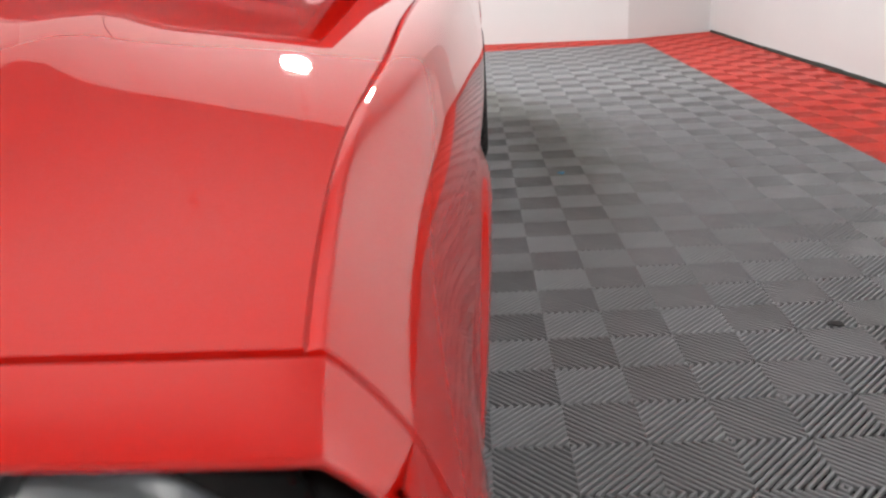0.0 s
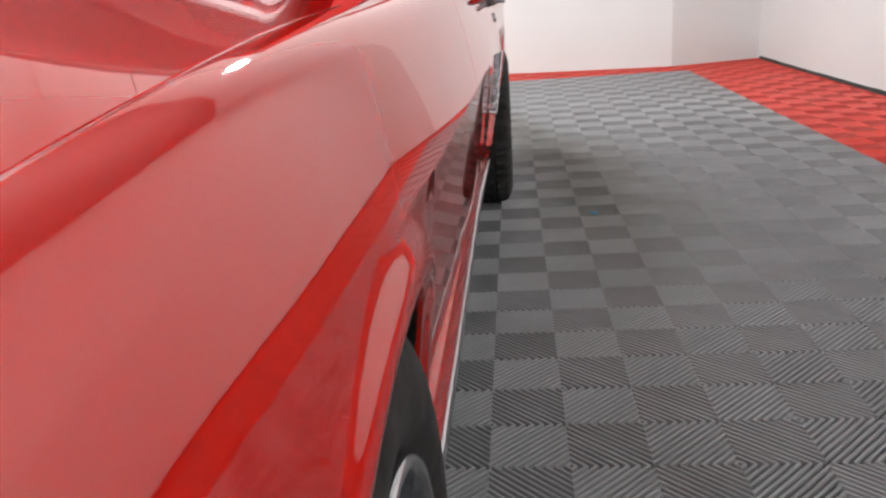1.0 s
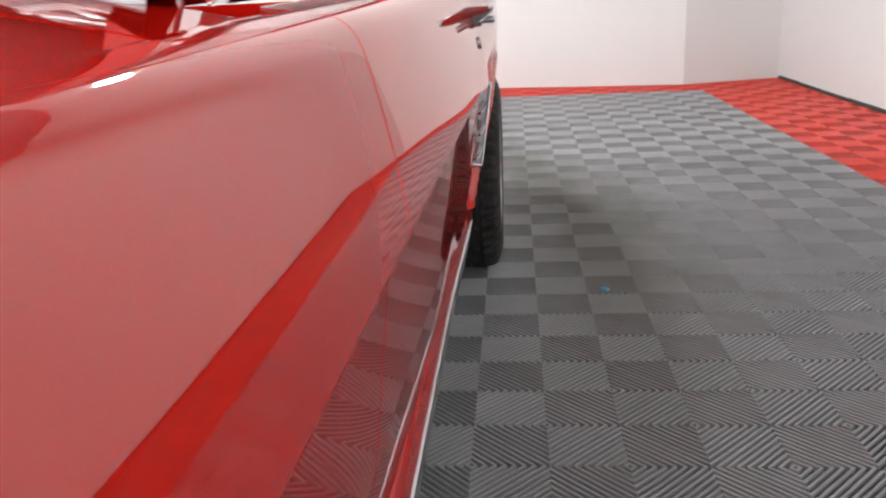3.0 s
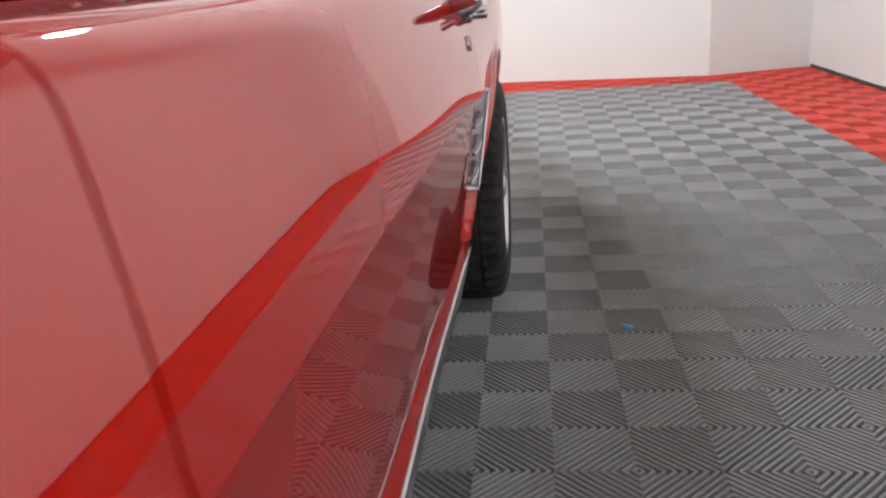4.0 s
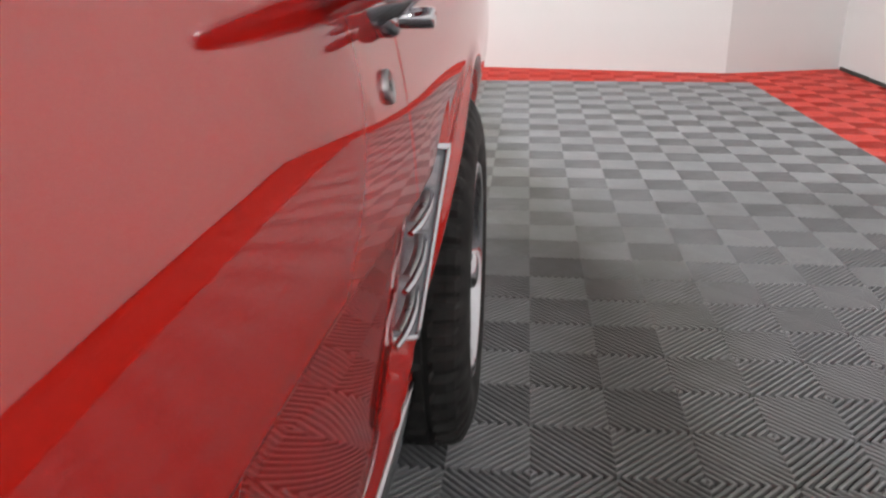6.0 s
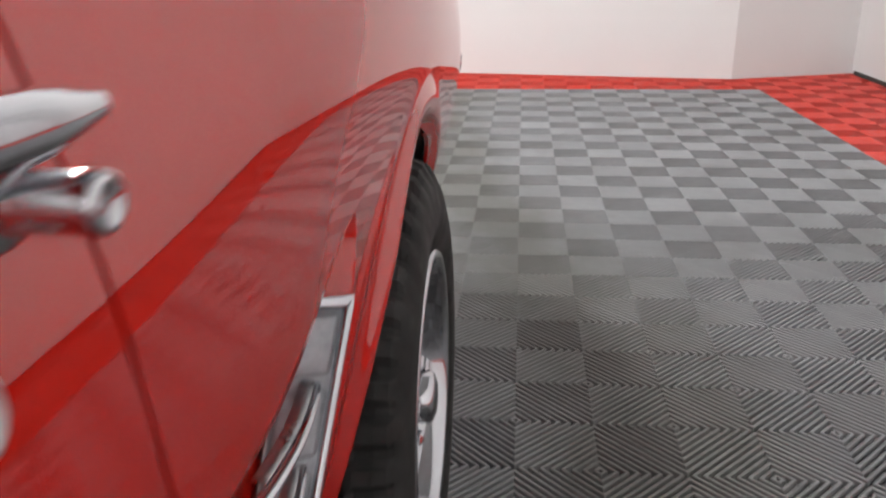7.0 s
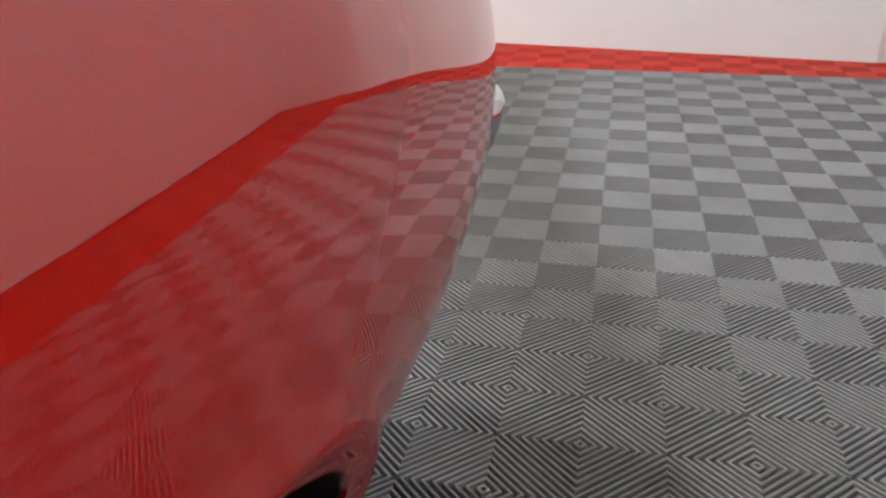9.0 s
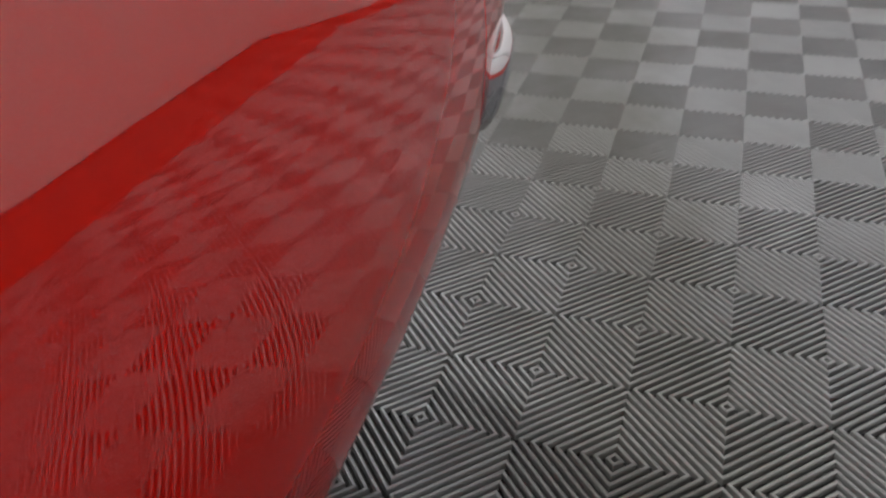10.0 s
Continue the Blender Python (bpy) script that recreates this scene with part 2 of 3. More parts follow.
Z_R = spline((0.2, 0.295, 0.305, 0.318, 0.332, 0.345, 0.45, 0.7, 1.15, 1.6, 2.3, 3.0, 3.5, 4.2, 4.74), (0.6, 0.692, 0.7065, 0.7205, 0.7305, 0.737, 0.769, 0.811, 0.839, 0.853, 0.872, 0.9, 0.915, 0.9, 0.872))
TILT = spline((0.2, 0.35, 0.45, 0.55, 0.7, 1.3, 1.8, 2.3, 2.7, 2.95, 3.1, 3.22, 3.41, 3.6, 3.85, 4.0, 4.16, 4.3, 4.74), (34, 31, 25.5, 18.8, 15.8, 15.3, 13.0, 12.2, 10.7, 10.3, 6.6, 3.7, 0.2, -0.9, -0.9, 0.7, 4.6, 7.4, 10.0))
COVE = spline((0, 0.04, 0.1, 0.2, 0.3, 0.36, 0.46), (0, -0.006, -0.014, -0.027, -0.043, -0.053, -0.075))
TUCK = spline((0.2, 0.6, 0.95, 1.4, 2.9, 3.1, 3.25, 3.4, 3.9, 4.3, 4.74), (3.0, 2.2, 1.6, 1.4, 1.2, 1.25, 1.2, 0.95, 1.1, 1.9, 2.4))
WHEEL_Y, WHEEL_Z, ARCHES = (0.85, 3.61), 0.305, (0.334, 0.357)
SILL = 0.335


def roll_height(y):
    """How far below the crown the shoulder begins to roll over."""
    return 0.036 + 0.006 * (1 - ease(y, 0.9, 1.75))


def bend(y):
    """How fast the flank turns, in radians to the metre of height."""
    return 1.3 + 0.6 * ease(y, 2.2, 2.7) + 0.1 * ease(y, 2.9, 3.4)


def centre(y):
    return -0.99 + 0.0135 * (y - 2.3)


def cove(y, z):
    """Where the flank is hollowed, from behind the front wheel to the scoop ahead of the rear wheel."""
    end = 3.1 + 0.62 * (np.minimum(z, 0.66) - 0.44)
    return ease(y, 0.8, 1.2) * (1 - ease(y, end - 0.004, end + 0.018))


def step(y, down):
    """The sharp undercut below the crease, which deepens towards the scoop."""
    return -(0.011 + 0.004 * ease(y, 0.8, 1.7) + 0.018 * ease(y, 2.98, 3.12)) * ease(down, 0.0, 0.008)


def flare(y, z):
    """The swelling round each wheel opening, and the lip that rolls in at its edge."""
    out = 0
    for wy, arch, tall, roll_in, soft, ahead in zip(WHEEL_Y, ARCHES, (0.007, 0.011), (0.006, 0.028), (0.01, 0.014), (0.0, 1.0)):
        r = np.hypot(y - wy, np.maximum(z - WHEEL_Z, 0))
        # the rear lip stands out at its front and rolls in over the top
        over = 1 - ahead * (1 - ease(y, wy - 0.24, wy - 0.02))
        inward = over * (1 - 0.7 * ahead * ease(y, wy + 0.02, wy + 0.2))
        bulge = tall * (1 - 0.4 * ahead * ease(y, wy - 0.2, wy)) + 0.006 * (1 - over)
        out = out + bulge * np.exp(-(((r - arch - 0.026 * (0.4 + 0.6 * over)) / 0.02) ** 2)) - roll_in * inward * np.exp(-(((r - arch) / soft) ** 2))
    return out


def shape(y, h):
    """How far the flank has turned at a height h over its middle, in radians, and the way that this takes it inboard."""
    rise = bend(y) * (0.65 + 0.35 * ease(y, 2.95, 3.3))
    c = 0.4 - 0.35 * ease(y, 2.7, 3.05)
    low, up = np.minimum(h, 0), np.maximum(h, 0)
    turn = rise * up - bend(y) * c * (1 - np.exp(low / c))
    way = rise * up**2 / 2 - bend(y) * c * (low - c * (np.exp(low / c) - 1))
    return turn, way


def upper_x(y, z):
    """The flank above the crease: leaning and gently bowed."""
    h = z - 0.76
    return X_M(y) - np.radians(TILT(y)) * h - shape(y, h)[1]


def side_x(y, z):
    """The outer skin of the car's flank."""
    y, z = np.asarray(y, float), np.asarray(z, float)
    zc = Z_C(y)
    lean = lean_at(y, zc)
    down = np.maximum(zc - z, 0)
    w = cove(y, z)
    below = w * (COVE(down) + step(y, down)) + (1 - w) * (lean * down - TUCK(y) * down**2 / 2)
    return upper_x(y, np.maximum(z, zc)) + below + flare(y, z)


def lean_at(y, z):
    return np.radians(TILT(y)) + shape(y, z - 0.76)[0]


def roll(y, s):
    """The rounding from the flank over to the crown, s from 0 to 1."""
    tall = roll_height(y)
    z0 = Z_R(y) - tall
    x0, t0 = side_x(y, z0), lean_at(y, z0)
    x3, z3 = X_R(y), Z_R(y)
    a = 0.8 * tall
    # a plain facet at the nose, a tight turn under a flat crown behind it
    near = 1 - ease(y, 0.46, 0.7)
    x1, z1 = x0 - a * np.tan(t0), z0 + a
    x2, z2 = x3 + 0.56 * (x0 - x3), z3 - 0.107 * tall
    x1, z1 = x1 + near * (x0 + (x3 - x0) * 0.3 - x1), z1 + near * (z0 + tall * 0.42 - z1)
    x2, z2 = x2 + near * (x0 + (x3 - x0) * 0.72 - x2), z2 + near * (z0 + tall * 0.82 - z2)
    q = 1 - s
    return [q**3 * p0 + 3 * s * q * q * p1 + 3 * s * s * q * p2 + s**3 * p3 for p0, p1, p2, p3 in ((x0, x1, x2, x3), (z0, z1, z2, z3))]


def foot(y):
    """The lower edge of the skin: the sill, or the wheel opening."""
    a, b = WHEEL_Y[0] + ARCHES[0], WHEEL_Y[1] - ARCHES[1]
    z = WHEEL_Z + (SILL - WHEEL_Z) * ease(y, a, a + 0.06) * (1 - ease(y, b - 0.06, b)) - 0.02 * ease(y, 4.0, 4.2) + 0.06 * ease(y, 4.3, 4.7)
    for wy, arch in zip(WHEEL_Y, ARCHES):
        inside = np.abs(y - wy) < arch
        z = np.where(inside, WHEEL_Z + np.sqrt(np.maximum(arch**2 - (y - wy) ** 2, 0)), z)
    return z


def columns(a, b, step=0.018):
    """Stations along the car, close together where a wheel opening turns upright."""
    ys = list(np.arange(a, b, step)) + [b]
    for wy, arch in zip(WHEEL_Y, ARCHES):
        for t in np.linspace(-90, 90, 61):
            ys.append(wy + arch * math.sin(radians(t)) * 0.99999)
        ys += [wy - arch, wy + arch]
    ys = np.unique(np.round([q for q in ys if a <= q <= b], 6))
    keep = [ys[0]]
    for q in ys[1:]:
        if q - keep[-1] > 3e-4:
            keep.append(q)
    return np.array(keep)


def flank(name, a, b, top, parent, label="", slant=(0.0, 0.0), mirror=False, lip=0.022):
    """A panel of the flank from station a to b: skin, rolled shoulder, a top that runs inboard by top(y), and turned edges."""
    ys = columns(a, b, min(0.018, (b - a) / 12))
    ua = 1 - ease(ys, a, a + 0.25)
    ub = ease(ys, b - 0.25, b)
    lines = []
    zc, zr, zf = Z_C(ys), Z_R(ys), foot(ys)
    for s in np.concatenate([np.linspace(0, 0.86, 30), (0.89, 0.91, 0.93, 0.945, 0.96, 0.975, 0.987, 0.997)]):
        z = zf + (zc - zf) * s
        lines.append((side_x(ys, z), z))
    for s in np.concatenate([(0.0, 0.02, 0.05), np.linspace(0.1, 1, 22)]):
        z = zc + (zr - roll_height(ys) - zc) * s
        lines.append((side_x(ys, z), z))
    for s in np.linspace(0.06, 1, 18):
        lines.append(roll(ys, s))
    xe, ze = lines[-1]
    wide, drop = top(ys)
    for s in (0.1, 0.25, 0.45, 0.7, 0.9, 1.0):
        lines.append((xe - wide * s, ze + drop * s * s))
    pts = np.zeros((len(ys), len(lines), 3))
    for k, (x, z) in enumerate(lines):
        tilt = np.clip(0.86 - z, 0, 0.17)
        pts[:, k, 0] = x
        pts[:, k, 1] = ys + ua * slant[0] * tilt + ub * slant[1] * tilt
        pts[:, k, 2] = z
    # turned edges all round
    over = len(lines) - 24
    turn = ease(np.arange(len(lines)), over, over + 16)[None, :]

    def inward(line):
        q = line.copy()
        q[..., 0] -= lip * (1 - turn)
        q[..., 2] -= lip * turn
        return q

    low = pts[:, :1].copy()
    low[:, :, 0] -= 0.006
    high = pts[:, -1:].copy()
    high[:, :, 2] -= 0.02
    grids = [pts, np.concatenate([low, pts[:, :1]], 1), np.concatenate([pts[:, -1:], high], 1)]
    grids += [np.concatenate([inward(pts[:1]), pts[:1]], 0), np.concatenate([pts[-1:], inward(pts[-1:])], 0)]
    if mirror:
        for g in grids:
            g[..., 0] = 2 * centre(g[..., 1]) - g[..., 0]
    me = grids_mesh(name, grids)
    ob = link(name, me, RED, parent, label)
    return ob


def shoulder(y):
    """Where the rolled shoulder ends: x and z of the fender's crown."""
    return roll(y, 1.0)


DOOR_A, DOOR_B, NOSE = 1.671, 2.93, 0.345
car = thing("car", (0, 0, 0), "glossy red two-door classic coupe with chrome trim, parked", "car")


def fender_top(y):
    return 0.008 + 0.022 * ease(y, 1.35, 1.6), -0.0015 + 0 * y


def nose_top(y):
    return 0.3 + 0 * y, 0.008 + 0 * y


def door_top(y):
    return 0.03 + 0 * y, 0.004 + 0 * y


def quarter_top(y):
    return 0.03 + 0.08 * ease(y, 3.6, 4.3), 0.006 + 0 * y


SIDES = (False, True)
doors = []
for m in SIDES:
    flank("fender", NOSE, DOOR_A - 0.0018, fender_top, car, "", (0.0, -0.16), m)
    doors.append(flank("door", DOOR_A + 0.0018, DOOR_B - 0.0018, door_top, car, "", (-0.16, 0.0), m))
    flank("quarter_panel", DOOR_B + 0.0018, 4.498, quarter_top, car, "", (0.0, 0.0), m)
    flank("headlight_extension", 0.307, NOSE - 0.004, nose_top, car, "", (0.0, 0.0), m, 0.004)
    flank("tail_cap", 4.502, 4.72, quarter_top, car, "", (0.0, 0.0), m)


def rocker(mirror):
    """The sill below the door: a ledge that faces up, a face, and the bright moulding on it."""
    ys = np.linspace(WHEEL_Y[0] + ARCHES[0] + 0.004, WHEEL_Y[1] - ARCHES[1] - 0.004, 60)
    x0 = -0.1965 + 0.012 * ease(ys, 2.4, 3.25)
    red = [(-0.012, 0.345), (0.0, 0.342), (0.003, 0.336), (0.006, 0.324), (0.009, 0.309), (0.0108, 0.298), (0.0115, 0.292), (0.009, 0.288), (0.0, 0.286)]
    bright = [(0.0, 0.2885), (0.0125, 0.2885), (0.0145, 0.285), (0.0145, 0.262), (0.0125, 0.252), (0.005, 0.248), (-0.005, 0.246)]
    under = [(-0.002, 0.248), (-0.01, 0.215), (-0.05, 0.19), (-0.2, 0.18)]
    for name, prof, mat, label in (("rocker_panel", red, RED, ""), ("rocker_moulding", bright, CHROME, "bright polished sill moulding"), ("sill", under, BLACK, "black underside")):
        pts = np.zeros((len(ys), len(prof), 3))
        for k, (dx, z) in enumerate(prof):
            pts[:, k] = np.stack([x0 + dx, ys, z + 0 * ys], -1)
        if name == "rocker_moulding":
            pts[0, :, 0] -= 0.01
        if mirror:
            pts[..., 0] = 2 * centre(pts[..., 1]) - pts[..., 0]
        link(name, grid_mesh(name, pts), mat, car, label)


for m in SIDES:
    rocker(m)


def lid(name, ys, edge, crown, parent, mat=RED, thick=0.02, ridge=0.0, inset=0.001):
    """A panel from flank to flank: edge(y) gives x and z where it begins, and it rises by crown to the middle."""
    nx = 61
    pts = np.zeros((len(ys), nx + 2, 3))
    x0, z0 = edge(ys)
    x0 = x0 - inset
    half = centre(ys) - x0
    for k in range(nx):
        s = k / (nx - 1)
        c = 1 - abs(2 * s - 1) ** 2.3
        pts[:, k + 1, 0] = x0 + 2 * half * s
        pts[:, k + 1, 1] = ys
        lift = ridge * (np.exp(-(((s - 0.2) / 0.035) ** 2)) + np.exp(-(((s - 0.8) / 0.035) ** 2)))
        pts[:, k + 1, 2] = z0 + crown(ys) * c + lift
    pts = pts[:, 1:-1]
    # a small radius along the sides, then the turned edges
    down = np.array((0, 0, thick))
    grids = [pts] + [np.concatenate([q, q - down], k) for q, k in ((pts[:, :1], 1), (pts[:, -1:], 1), (pts[:1], 0), (pts[-1:], 0))]
    return link(name, grids_mesh(name, grids), mat, parent)


def hood_edge(y):
    x, z = shoulder(y)
    w, d = fender_top(y)
    return x - w, z + d


COWL = 1.46
lid("hood", np.concatenate([np.linspace(NOSE + 0.002, NOSE + 0.2, 30), np.linspace(NOSE + 0.22, COWL, 50)]), hood_edge, lambda y: 0.004 + 0.014 * (1 - np.exp((NOSE - y) / 0.06)) + 0.052 * ease(y, 0.4, 1.25), car, RED, 0.022, 0.003)
lid("cowl_panel", np.linspace(COWL + 0.006, 1.63, 8), hood_edge, lambda y: 0.07 + 0 * y, car)


def deck_edge(y):
    x, z = shoulder(y)
    w, d = quarter_top(y)
    return x - w, z + d


lid("deck_lid", np.linspace(3.75, 4.7, 24), deck_edge, lambda y: 0.02 + 0 * y, car)

# header panel between the lamps, over the grille
lid("hood_lip", np.linspace(0.307, NOSE - 0.004, 14), lambda y: (shoulder(y)[0] - 0.3, shoulder(y)[1] + 0.008), lambda y: 0.005 + 0 * y, car, RED, 0.012)


def greenhouse():
    """Windscreen, side glass and roof."""
    def at(y):
        x, z = shoulder(np.array(y))
        return float(x), float(z)

    c = centre
    roof_z, ya, yb, yr = 1.3, 1.62, 2.05, 3.1
    x1, z1 = at(1.66)
    a = (x1 - 0.09, ya, z1 + 0.01)
    b = (c(yb) + 0.53, yb, roof_z - 0.02)
    def mirrored(p):
        return (2 * c(p[1]) - p[0], p[1], p[2])
    def sheet(name, quad, mat, label, bow=(0, 0, 0), parent=car):
        n = 12
        q = np.array(quad, float)
        u, v = np.meshgrid(np.linspace(0, 1, n), np.linspace(0, 1, n), indexing="ij")
        pts = (q[0] * ((1 - u) * (1 - v))[..., None] + q[1] * (u * (1 - v))[..., None] + q[2] * (u * v)[..., None] + q[3] * ((1 - u) * v)[..., None])
        pts = pts + (np.sin(math.pi * u))[..., None] * np.array(bow)
        ob = link(name, grid_mesh(name, pts), mat, parent, label)
        mod = ob.modifiers.new("thick", "SOLIDIFY")
        mod.thickness = 0.005
        return ob
    screen = sheet("windscreen", (a, mirrored(a), mirrored(b), b), GLASS, "clear curved glass", (0, -0.12, 0.03))
    screen.visible_shadow = False
    d = (c(yr) + 0.52, yr, roof_z - 0.03)
    roof = sheet("roof", (b, mirrored(b), mirrored(d), d), RED, "", (0, 0, 0.04))
    roof.modifiers[0].thickness = 0.03
    e = (c(3.75) + 0.62, 3.75, 0.93)
    sheet("rear_glass", (d, mirrored(d), mirrored(e), e), GLASS, "clear curved glass", (0, 0.06, 0.02)).visible_shadow = False
    xd, zd = at(2.85)
    for m in SIDES:
        f = mirrored if m else (lambda p: p)
        sheet("side_glass", (f((x1 - 0.075, 1.7, z1 + 0.008)), f((xd - 0.06, 2.85, zd + 0.006)), f((d[0] - 0.0, 2.75, roof_z - 0.03)), f((b[0], yb + 0.03, roof_z - 0.03))), GLASS, "clear flat glass").visible_shadow = False
        for q0, q1, w in ((f(a), f(b), 0.022), (f((xd - 0.07, 2.9, zd)), f(d), 0.06)):
            bm = bmesh.new()
            q0, q1 = Vector(q0), Vector(q1)
            axis = (q1 - q0).normalized()
            s1 = Vector((1, 0, 0)).cross(axis).normalized() * w
            s2 = axis.cross(s1).normalized() * 0.018
            ring = [[bm.verts.new(q + s) for s in (s1 + s2, s1 - s2, -s1 - s2, -s1 + s2)] for q in (q0, q1)]
            for k in range(4):
                bm.faces.new((ring[0][k], ring[0][(k + 1) % 4], ring[1][(k + 1) % 4], ring[1][k]))
            bmesh.ops.recalc_face_normals(bm, faces=bm.faces)
            part("roof_pillar", bm, RED, car, "", False)
    # bright trim along the foot of the windscreen
    path = [Vector(a) + (Vector(mirrored(a)) - Vector(a)) * s + Vector((0, -0.12, 0.03)) * math.sin(math.pi * s) for s in np.linspace(0, 1, 24)]
    tube("windscreen_trim", path, 0.009, CHROME, car, "bright chrome trim")


def tube(name, path, radius, mat, parent, label="", sides=10, taper=None, squash=1.0):
    """A round bar along a path, with rounded ends."""
    pts = [Vector(p) for p in path]
    rings = []
    for k, p in enumerate(pts):
        way = (pts[min(k + 1, len(pts) - 1)] - pts[max(k - 1, 0)]).normalized()
        s1 = way.cross(Vector((0, 0, 1)))
        s1 = s1.normalized() if s1.length > 1e-4 else Vector((1, 0, 0))
        s2 = s1.cross(way).normalized()
        r = radius * (taper[k] if taper else 1)
        rings.append([p + (s1 * math.cos(a) + s2 * math.sin(a) * squash) * r for a in np.linspace(0, 2 * math.pi, sides, endpoint=False)])
    bm = bmesh.new()
    vs = [[bm.verts.new(q) for q in ring] for ring in rings]
    for k in range(len(vs) - 1):
        for j in range(sides):
            bm.faces.new((vs[k][j], vs[k][(j + 1) % sides], vs[k + 1][(j + 1) % sides], vs[k + 1][j]))
    bm.faces.new(vs[0])
    bm.faces.new(vs[-1])
    bmesh.ops.recalc_face_normals(bm, faces=bm.faces)
    return part(name, bm, mat, parent, label, True, 60)


greenhouse()


# dark inner structure behind the gaps and in the wheel openings
def inner_body():
    bm = bmesh.new()
    cx = centre(2.3)
    box(bm, (2 * cx + 0.33, 0.75 + 0.5, 0.2), (-0.27, 3.36, 0.62))
    box(bm, (2 * cx + 0.33, 0.42, 0.45), (-0.3, 0.56, 0.68))
    box(bm, (2 * cx + 0.45, 0.5, 0.3), (-0.42, 1.3, 0.7))
    box(bm, (2 * cx + 0.36, 3.36, 0.3), (-0.36, 4.6, 0.8))
    box(bm, (2 * cx + 0.34, 4.05, 0.45), (-0.3, 4.6, 0.8))
    box(bm, (2 * cx + 0.3, 1.3, 0.6), (-0.24, 3.5, 0.8))
    return part("underbody", bm, BLACK, car, "black shadowed inner structure", False)


inner_body()


def wheel_well(wy, arch, mirror):
    """The dark liner inside a wheel opening."""
    ang = np.radians(np.linspace(-95, 95, 40))
    pts = np.zeros((40, 3, 3))
    for k, dx in enumerate((-0.005, -0.14, -0.3)):
        y = wy + (arch + (0.0 if k == 0 else 0.02)) * np.sin(ang)
        z = WHEEL_Z + (arch + (0.0 if k == 0 else 0.02)) * np.cos(ang)
        pts[:, k, 0] = (side_x(y, z) if k == 0 else side_x(wy + 0 * y, 0.62)) + dx
        pts[:, k, 1] = y
        pts[:, k, 2] = z
    if mirror:
        pts[..., 0] = 2 * centre(pts[..., 1]) - pts[..., 0]
    link("wheel_well", grid_mesh("wheel_well", pts), BLACK, car, "dark wheel housing")


for wy, arch in zip(WHEEL_Y, ARCHES):
    for m in SIDES:
        wheel_well(wy, arch, m)


# ---- wheels ----
TYRE_R, TYRE_W, RIM_R = 0.312, 0.205, 0.188


def tyre_mesh():
    h = TYRE_W / 2
    prof = [(RIM_R, -h + 0.03), (RIM_R + 0.012, -h + 0.014), (0.225, -h + 0.002), (0.25, -h), (0.275, -h + 0.006), (0.292, -h + 0.014), (0.302, -h + 0.02), (0.308, -h + 0.032)]
    for gx in (-0.04, 0.0, 0.04):
        prof += [(TYRE_R, gx - 0.012), (TYRE_R, gx - 0.005), (TYRE_R - 0.008, gx - 0.0045), (TYRE_R - 0.008, gx + 0.0045), (TYRE_R, gx + 0.005), (TYRE_R, gx + 0.012)]
    prof += [(r, -x) for r, x in prof[7::-1]]
    n = 240
    p = np.array(prof)
    ang = np.linspace(0, 2 * math.pi, n, endpoint=False)
    rad = np.repeat(p[None, :, 0], n, 0)
    cut = (np.arange(n) % 5 == 0) | (np.arange(n) % 5 == 1)
    for k, (r, x) in enumerate(prof):
        if r > 0.29 and abs(x) > 0.046:
            rad[cut, k] -= 0.011 if r > 0.3 else 0.006
        elif r > 0.31:
            rad[np.arange(n) % 10 == 3, k] -= 0.005
    pts = np.zeros((n, len(prof), 3))
    pts[:, :, 0] = p[None, :, 1]
    pts[:, :, 1] = np.sin(ang)[:, None] * rad
    pts[:, :, 2] = np.cos(ang)[:, None] * rad
    me = grid_mesh("tyre", pts, closed_u=True)
    for q in me.polygons:
        q.use_smooth = math.hypot(q.center.y, q.center.z) < 0.284
    return me


